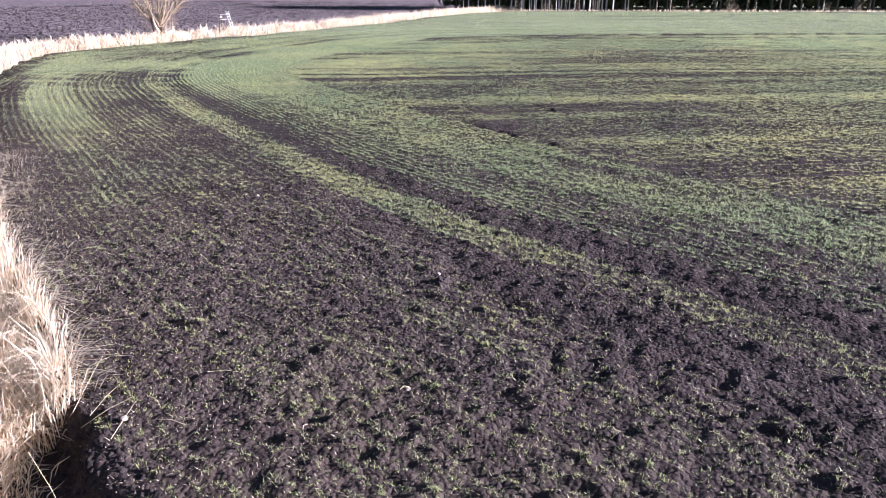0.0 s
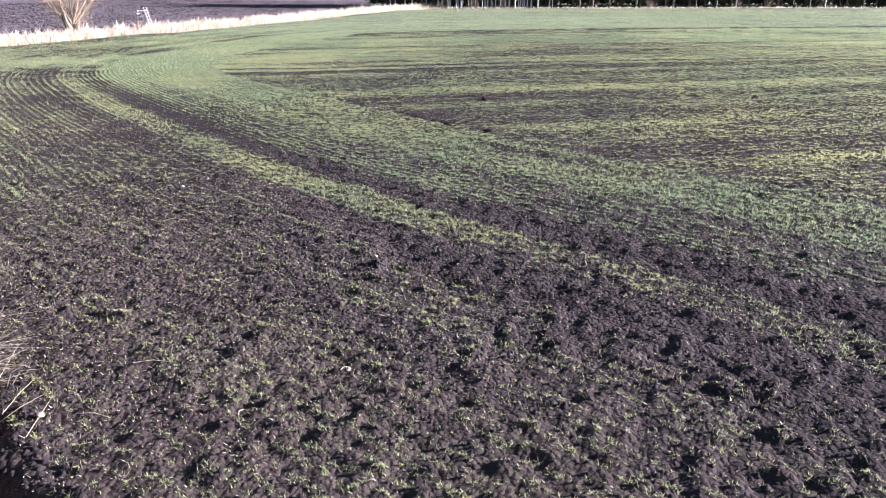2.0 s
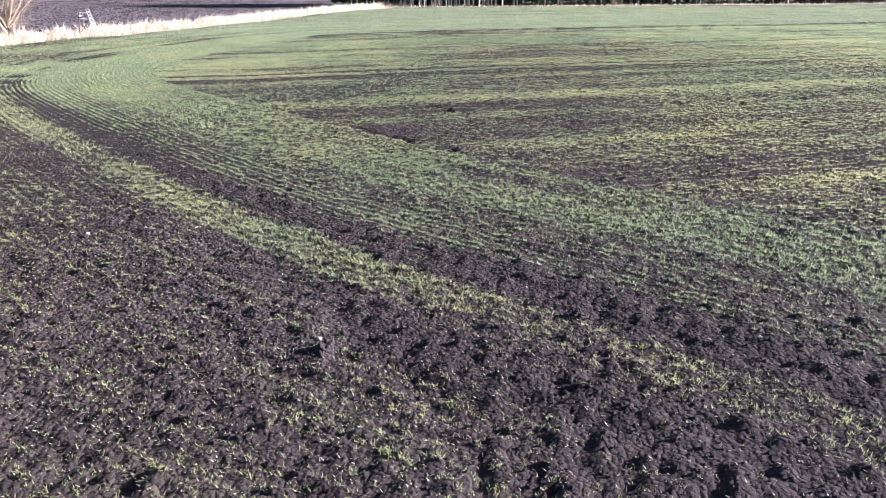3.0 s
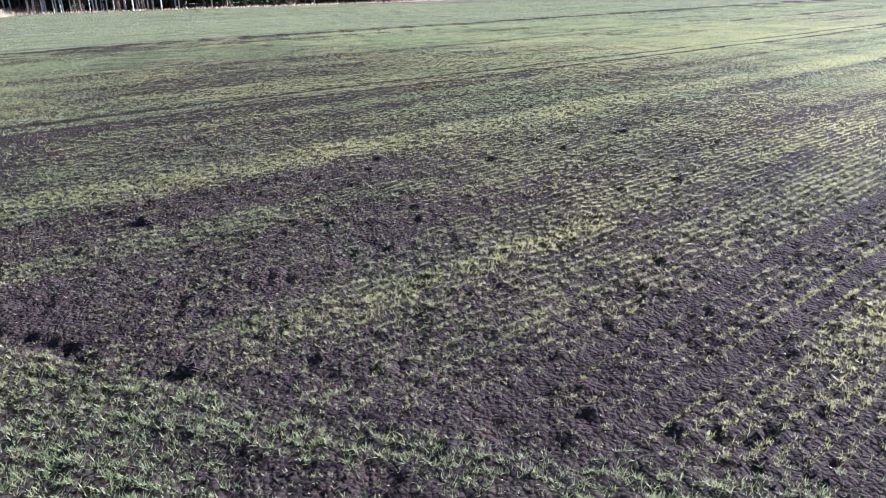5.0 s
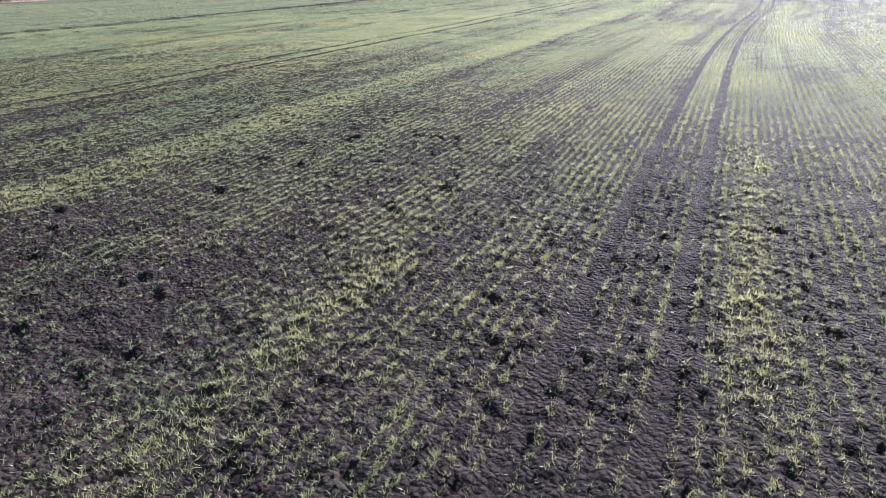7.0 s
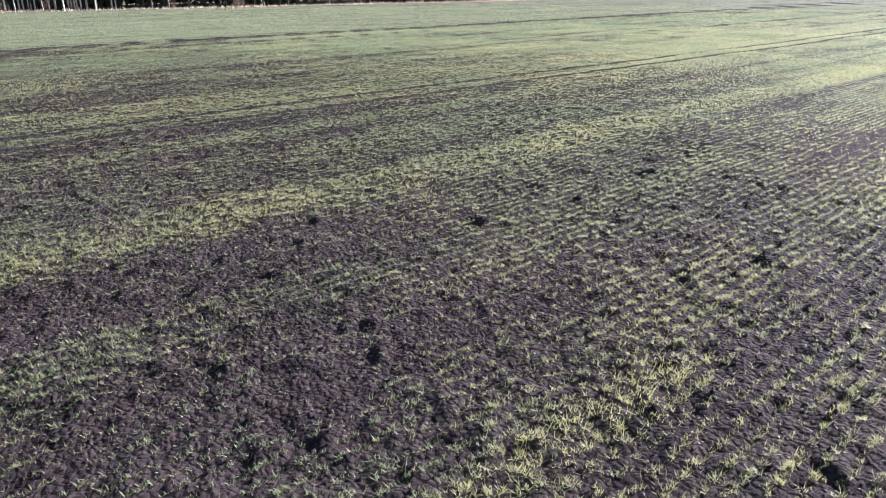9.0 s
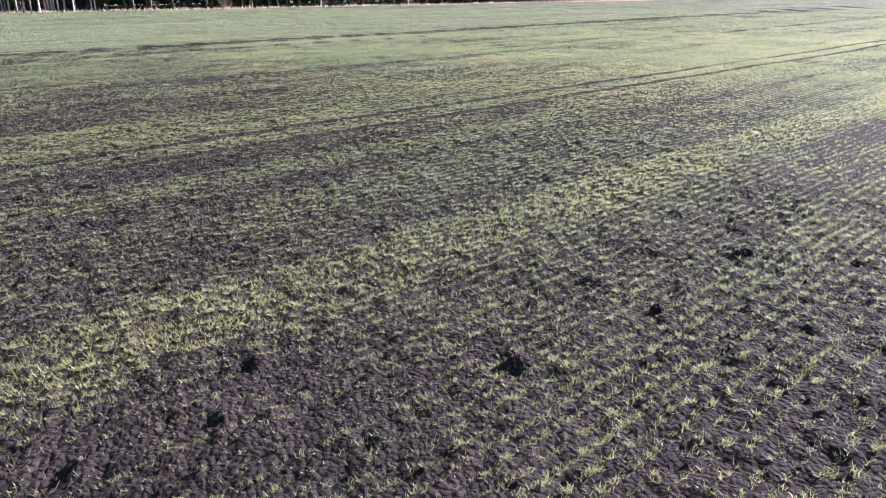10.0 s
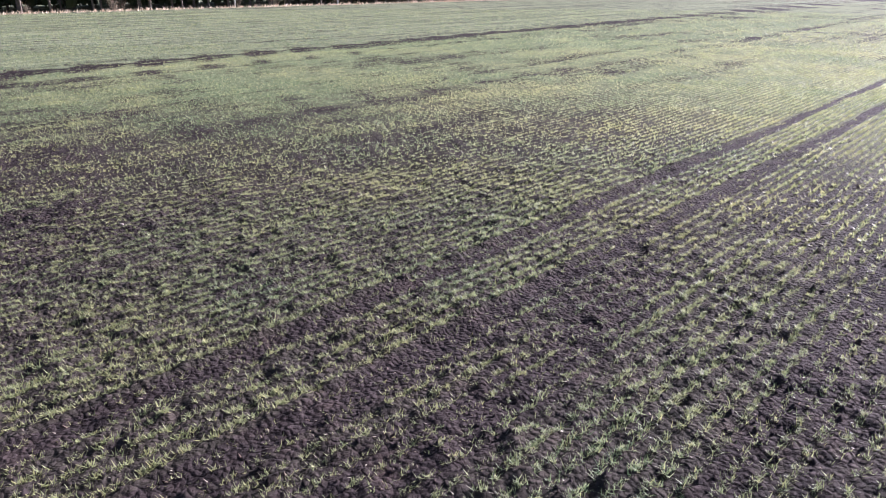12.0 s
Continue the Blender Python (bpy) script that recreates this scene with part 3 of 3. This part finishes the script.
hay("verge_grass", "bleached tall dry grass leaning over the ditch", 30000, (-25, -12), (-4.2, 8), 0.15, 2.8, 1.12, 0.016, 2)
hay("verge_grass", "trodden bleached grass on the far bank of the ditch", 2600, (-6.0, -12), (-2.4, 8), 1.0, 2.6, 0.55, 0.016, 2)
hay("margin_grass", "short withered grass on the field's margin beside the ditch", 4500, (-24, -12), (-6.5, 8), -1.3, 0.3, 0.24, 0.009, 1)
hay("verge_grass", "bleached tall dry grass along the ditch beside ploughed land", 40000, (-58, 2), (-19, 160), 0.2, 3.8, 1.15, 0.075, 2, 2.5)


# ---- parts and round stems ----
def part(name, bm, material, parent=None, label=""):
    mesh = bpy.data.meshes.new(name)
    bm.to_mesh(mesh)
    bm.free()
    mesh.materials.append(material)
    ob = new(name, mesh)
    ob.parent = parent
    if label:
        ob["label"] = label
    return ob


def stem(bm, path, radii, sides=7):
    """A tapered round stem along a path."""
    rings = []
    for k, (p, r) in enumerate(zip(path, radii)):
        ahead = Vector(path[min(k + 1, len(path) - 1)]) - Vector(path[max(k - 1, 0)])
        turn = ahead.to_track_quat("Z", "X").to_matrix()
        rings.append([bm.verts.new(Vector(p) + turn @ Vector((r * math.cos(a), r * math.sin(a), 0))) for a in (2 * math.pi * j / sides for j in range(sides))])
    for a, b in zip(rings[:-1], rings[1:]):
        for j in range(sides):
            bm.faces.new((a[j], a[(j + 1) % sides], b[(j + 1) % sides], b[j]))
    bm.faces.new(rings[0][::-1])
    bm.faces.new(rings[-1])
    return bm


def wander(start, way, length, pieces, bend, lift=0.0):
    """A crooked path."""
    out, at, way = [Vector(start)], Vector(start), Vector(way).normalized()
    for _ in range(pieces):
        way = (way + Vector((random.uniform(-bend, bend), random.uniform(-bend, bend), random.uniform(-bend, bend) + lift))).normalized()
        at = at + way * (length / pieces)
        out.append(at.copy())
    return out


def taper(a, b, n):
    return [a + (b - a) * k / (n - 1) for k in range(n)]


def thing(name, label, category, group="", at=(0, 0, 0)):
    ob = new(name)
    ob.empty_display_size = 0.3
    ob.location = at
    return tagged(ob, label, category, group)


def under(ob, parent, name, label=""):
    ob.parent, ob.name = parent, name
    for key in ("category", "kind", "label"):
        if key in ob:
            del ob[key]
    if label:
        ob["label"] = label
    return ob


def crown(parent, material, n, z0, z1, reach, length, wide, droop, shape):
    """Foliage or twigs: small strips set round the trunk between two heights."""
    f = rng.random(n)
    z = z0 + (z1 - z0) * f
    wide_here = reach * shape(f)
    a, r = rng.random(n) * 2 * math.pi, wide_here * np.sqrt(rng.random(n)) * 0.9
    roots = np.column_stack([r * np.cos(a), r * np.sin(a), z])
    ob = blades("crown", material, roots, a + rng.normal(0, 0.5, n), length * (0.6 + 0.8 * rng.random(n)), droop + 0.5 * rng.random(n), wide * (0.6 + 0.8 * rng.random(n)), 0.6 * rng.random(n))
    return under(ob, parent, "crown")


# ---- pollard tree by the ditch ----
def pollard(x, y):
    tree = thing("bare_tree", "leafless multi-stemmed tree with dark split trunk, beside dry grass", "tree", at=(x, y, -0.1))
    for way in (-1, 1):
        part("trunk", stem(bmesh.new(), [(0.12 * way, 0.20 * way, 0), (0.16 * way, 0.28 * way, 0.6), (0.22 * way, 0.42 * way, 1.4), (0.34 * way, 0.62 * way, 2.4)], (0.42, 0.34, 0.30, 0.22), 12), M_BARK, tree, "dark split trunk")
    part("branch", stem(bmesh.new(), wander((0.3, -0.4, 0.9), (0.5, -0.9, 0.55), 3.4, 6, 0.12), taper(0.11, 0.03, 7), 8), M_BIRCH, tree, "barkless whitish broken branch")
    for k in range(13):
        a = 2 * math.pi * k / 13 + random.uniform(-0.2, 0.2)
        out = random.uniform(0.2, 1.2)
        path = wander((0.28 * math.cos(a), 0.28 * math.sin(a), random.uniform(1.1, 2.3)), (out * math.cos(a), out * math.sin(a), 1), random.uniform(4.5, 7.5), 7, 0.14, 0.05)
        limb = part("limb", stem(bmesh.new(), path, taper(random.uniform(0.09, 0.17), 0.015, 8), 7), M_TWIG, tree)
        for j in range(16):
            at = path[random.randint(1, 6)]
            b = a + random.uniform(-1.3, 1.3)
            twig = wander(at, (math.cos(b), math.sin(b), random.uniform(0.2, 1.2)), random.uniform(1.2, 3.2), 5, 0.25)
            part("twig", stem(bmesh.new(), twig, taper(0.03, 0.006, 6), 4), M_TWIG, limb)
    crown(tree, M_TWIG, 2300, 0.9, 7.8, 4.8, 1.2, 0.013, 0.30, lambda f: 0.45 + 0.55 * f)["label"] = "brown fine twigs"
    return tree


pollard(-58.7, 49.7)


# ---- raised hunting seat ----
def beam(bm, a, b, wide, deep):
    a, b = Vector(a), Vector(b)
    turn = (b - a).to_track_quat("Z", "X").to_matrix().to_4x4()
    m = Matrix.Translation((a + b) / 2) @ turn @ Matrix.Diagonal((wide, deep, (b - a).length, 1))
    made = bmesh.ops.create_cube(bm, size=1.0, matrix=m)
    edges = {e for v in made["verts"] for e in v.link_edges}
    bmesh.ops.bevel(bm, geom=list(edges), offset=min(wide, deep) * 0.15, segments=1, affect="EDGES")
    return bm


def hunting_seat(x, y, turn):
    seat = thing("hunting_seat", "pale weathered open hunting seat with leaning ladder, standing in dry grass", "hunting stand", at=(x, y, -0.25))
    seat.rotation_euler, seat.scale = (0, 0, radians(turn)), (0.88, 0.80, 0.88)
    top = 2.35
    for side in (-0.40, 0.40):
        part("ladder_rail", beam(bmesh.new(), (1.15, side, 0), (0.28, side, 3.45), 0.05, 0.05), M_PALE, seat)
    for k in range(8):
        f = 0.10 + 0.80 * k / 7
        px, pz = 1.15 - 0.87 * f, 3.45 * f
        part("rung", beam(bmesh.new(), (px, -0.44, pz), (px, 0.44, pz), 0.035, 0.035), M_PALE, seat)
    for side in (-0.42, 0.42):
        part("leg", beam(bmesh.new(), (-1.0, side, 0), (-0.62, side, 3.1), 0.09, 0.09), M_BARK, seat)
        part("brace", beam(bmesh.new(), (-0.9, side, 0.6), (0.55, side, 2.1), 0.06, 0.05), M_BARK, seat)
        part("armrest", beam(bmesh.new(), (-0.68, side, 3.0), (0.30, side, 3.0), 0.08, 0.06), M_PALE, seat)
    for k in range(4):
        part("seat_board", beam(bmesh.new(), (-0.55 + 0.12 * k, -0.5, top), (-0.55 + 0.12 * k, 0.5, top), 0.03, 0.11), M_PALE, seat)
    for k in range(2):
        part("back_board", beam(bmesh.new(), (-0.70, -0.5, top + 0.3 + 0.33 * k), (-0.70, 0.5, top + 0.3 + 0.33 * k), 0.12, 0.03), M_PALE, seat)
    part("footrest", beam(bmesh.new(), (0.42, -0.5, 1.95), (0.42, 0.5, 1.95), 0.10, 0.04), M_BARK, seat)
    return seat


hunting_seat(-56.4, 57.9, 14)


# ---- wood behind the field ----
def conifer(name, label, tall, thick, low, n, reach, bark):
    tree = thing(name, label, "tree", "trees at the wood's edge")
    part("trunk", stem(bmesh.new(), wander((0, 0, -0.2), (0, 0, 1), tall, 6, 0.02), taper(thick, 0.03, 7), 8), bark, tree)
    crown(tree, M_NEEDLE, n, low, tall, reach, 1.8, 1.05, 0.9, lambda f: 1.0 - 0.85 * f)
    return tree


def birch():
    tree = thing("birch_tree", "bare white-stemmed birch at the edge of the wood", "tree", "trees at the wood's edge")
    part("trunk", stem(bmesh.new(), wander((0, 0, -0.2), (0.01, 0.0, 1), 15, 8, 0.012), taper(0.15, 0.02, 9), 8), M_BIRCH, tree)
    for k in range(9):
        a = k * 2.4
        z = 4.5 + k * 1.0
        part("limb", stem(bmesh.new(), wander((0.03 * z * 0.5, 0.02 * z * 0.5, z), (math.cos(a), math.sin(a), 1.2), 2.6, 4, 0.2), taper(0.04, 0.008, 5), 5), M_TWIG, tree)
    crown(tree, M_TWIG, 260, 5, 15, 2.2, 1.3, 0.02, 0.5, lambda f: 1.1 - 0.8 * f)
    return tree


def low_bush():
    bush = thing("bare_bush", "leafless pale brown bush at the wood's edge", "bush", "bushes at the wood's edge")
    for k in range(7):
        a = k * 0.9
        part("stem", stem(bmesh.new(), wander((0, 0, -0.1), (0.6 * math.cos(a), 0.6 * math.sin(a), 1), 2.4, 5, 0.2), taper(0.035, 0.008, 6), 5), M_TWIG, bush)
    crown(bush, M_TWIG, 110, 0.3, 2.4, 1.5, 0.8, 0.02, 0.5, lambda f: 0.4 + 0.6 * f)
    return bush


def edge_of_wood(x, depth):
    """A place at or behind the wood's front."""
    front = 170 + 0.44 * x
    return x - 0.40 * depth, front + 0.92 * depth


makers = {
    "pine": conifer("pine_tree", "tall pine with bare grey-brown trunk at the wood's edge", 19, 0.20, 8.5, 95, 2.6, M_BARK),
    "spruce": conifer("filler_spruce", "dark green filler spruce behind the wood's edge, boughs down to the ground", 15, 0.18, 0.3, 105, 2.9, M_BARK),
    "birch": birch(),
    "bush": low_bush(),
}
used = set()


def plant(kind, x, depth, size):
    px, py = edge_of_wood(x, depth)
    m = pose(px, py, 0, 0, 0, random.uniform(0, 360))
    if kind not in used:
        used.add(kind)
        makers[kind].matrix_basis = m
    else:
        copy_thing(makers[kind], m).scale = (size, size, size * random.uniform(0.9, 1.1))


for k in range(24):
    plant("birch", -52 + 0.9 * k + random.uniform(-0.4, 0.4), random.uniform(0.0, 4.0), random.uniform(0.75, 1.15))
for k in range(40):
    plant(random.choice(("pine", "pine", "pine", "birch")), -28 + 4.6 * k + random.uniform(-1.8, 1.8), random.uniform(0, 3), random.uniform(0.8, 1.1))
# Rear ranks: spruces added to close the bright gaps between the trunks.
for rank in range(4):
    for k in range(36):
        plant("spruce" if rank > 0 or random.random() < 0.25 else "pine", -30 + 4.2 * k + random.uniform(-1.3, 1.3) + (8 if rank == 0 else 0), 5 + 4.2 * rank + random.uniform(-1, 1), random.uniform(0.85, 1.2))
# More added spruces behind the birches; they also shade the ploughed land.
for rank in range(5):
    for k in range(22):
        plant("spruce" if rank else "birch", -62 + 1.6 * k + random.uniform(-0.8, 0.8), 5 + 3.5 * rank + random.uniform(-1, 1), random.uniform(0.8, 1.15))
# Added last rank, blocks the sky showing through the wood.
for k in range(95):
    plant("spruce", -66 + 2.0 * k + random.uniform(-0.6, 0.6), 24 + random.uniform(-1.5, 1.5), random.uniform(0.9, 1.2))
for k in range(16):
    plant("bush", random.uniform(-54, 60), random.uniform(-1.0, 1.5), random.uniform(0.5, 1.0))

# dry grass at the wood's foot
wx = rng.uniform(-56, 150, 3400)
wd = rng.uniform(-2.2, 1.2, 3400)
roots = np.column_stack([*edge_of_wood(wx, wd), np.full(3400, -0.05)])
tagged(blades("wood_edge_grass", M_HAY, roots, rng.random(3400) * 6.28, 0.3 + 0.5 * rng.random(3400) ** 2, 0.3 + 0.7 * rng.random(3400), 0.06 + 0.07 * rng.random(3400), 0.35 + 0.6 * rng.random(3400)),
       "pale dry grass fringe at the foot of the wood", "dry grass", kind="stuff")


# ---- single clods, mole hills and straws on the field ----
def mound(name, label, x, y, size, tall, seed):
    """A heap of loose soil with a broken surface."""
    bm = bmesh.new()
    bmesh.ops.create_icosphere(bm, subdivisions=4, radius=1.0)
    for v in bm.verts:
        d = v.co.copy()
        n = noise.noise(d * 2.1 + Vector((seed, 0, 0))) * 0.35 + noise.noise(d * 5.0 + Vector((0, seed, 0))) * 0.22 + noise.noise(d * 11.0) * 0.10
        r = 1.0 + n
        v.co = Vector((d.x * r * size, d.y * r * size * 0.8, max(d.z, -0.4) * r * tall))
    ob = part(name, bm, M_CLOD)
    ob.location = (x, y, 0.04)
    ob.rotation_euler = (0, 0, seed * 1.7)
    return tagged(ob, label, "molehill", "molehills on the field")


for k, (x, y, size, tall) in enumerate(((-1.95, 0.85, 0.26, 0.20), (-5.72, 2.38, 0.24, 0.17), (-4.41, 1.87, 0.24, 0.16), (1.78, 3.27, 0.20, 0.15), (-5.87, 22.7, 0.34, 0.20), (9.81, 30.3, 0.27, 0.16),
                                        (4.0, 27.2, 0.22, 0.14), (6.84, 28.4, 0.16, 0.10), (8.75, 23.7, 0.22, 0.12), (13.85, 35.6, 0.25, 0.14), (-3.6, 15.1, 0.26, 0.16), (-9.45, 4.22, 0.13, 0.10))):
    size, tall = size * 0.75, tall * 0.65
    mound("molehill", "low dark molehill of loose loam among the young crop" if k else "brown molehill of dug loam beside withered straw", x, y, size, tall, k + 1)


def straw(x, y, turn, length):
    ob = part("straw", stem(bmesh.new(), [(-length / 2, 0, 0.07), (0, 0.02, 0.09), (length / 2, -0.01, 0.06)], (0.0045, 0.0045, 0.003), 6), M_STRAW)
    ob.location, ob.rotation_euler = (x, y, 0.035), (0, 0, radians(turn))
    return tagged(ob, "pale broken straw lying on dark soil", "straw", "straws on the soil")


for x, y, turn, length in ((-3.54, -3.99, 25, 0.55), (-6.43, -0.26, 40, 0.40), (-2.15, 3.21, 10, 0.25), (-14.2, 0.6, 15, 0.6), (-16.6, 3.7, 10, 0.5), (-0.8, 17.9, 25, 0.20), (-0.7, -3.2, 60, 0.16), (-1.5, -4.7, 100, 0.15),
                           (-7.3, 5.4, 70, 0.18), (-3.3, -5.4, 10, 0.5), (-3.9, -5.1, -20, 0.4)):
    straw(x, y, turn, length)


def stalk(a, b):
    """A long dry stalk hanging over the ditch, slightly bent."""
    a, b = Vector(a), Vector(b)
    middle = (a + b) / 2 + Vector((0.02, 0, 0.05))
    ob = part("dry_stalk", stem(bmesh.new(), [Vector(), middle - a, b - a], (0.0045, 0.004, 0.002), 6), M_STRAW)
    ob.location = a
    return tagged(ob, "long pale dry grass stalk leaning over the ditch", "dry stalk", "dry stalks over the ditch")


for a, b in (((-3.84, -6.43, -0.30), (-3.84, -5.48, 0.35)), ((-4.62, -5.85, -0.10), (-4.04, -5.38, 0.30)), ((-4.67, -6.97, -0.05), (-3.74, -6.88, 0.25)), ((-4.23, -6.89, 0.30), (-3.18, -7.21, -0.30)),
             ((-4.62, -5.67, 0.0), (-4.43, -5.20, 0.35)), ((-6.23, -5.80, 0.60), (-5.21, -6.03, 0.0)), ((-4.92, -5.72, 0.0), (-5.30, -4.69, 0.45))):
    stalk(a, b)


def stone(x, y, z, size):
    bm = bmesh.new()
    bmesh.ops.create_icosphere(bm, subdivisions=2, radius=size)
    for v in bm.verts:
        v.co *= 1 + 0.55 * noise.noise(v.co * (0.9 / size) + Vector((x, y, 0)))
        v.co.z *= 0.7
    ob = part("stone", bm, M_STONE)
    ob.location = (x, y, z + 0.04)
    return tagged(ob, "pale grey field stone lying on dug soil", "stone", "stones on the field")


for x, y, z, size in ((-2.10, 1.05, 0.12, 0.050), (-4.0, -5.6, 0.04, 0.050), (-0.65, -3.2, 0.05, 0.045), (-9.45, 4.3, 0.08, 0.05), (2.6, 53.9, 0.05, 0.05), (0.9, 34.6, 0.05, 0.05)):
    stone(x, y, z, size)
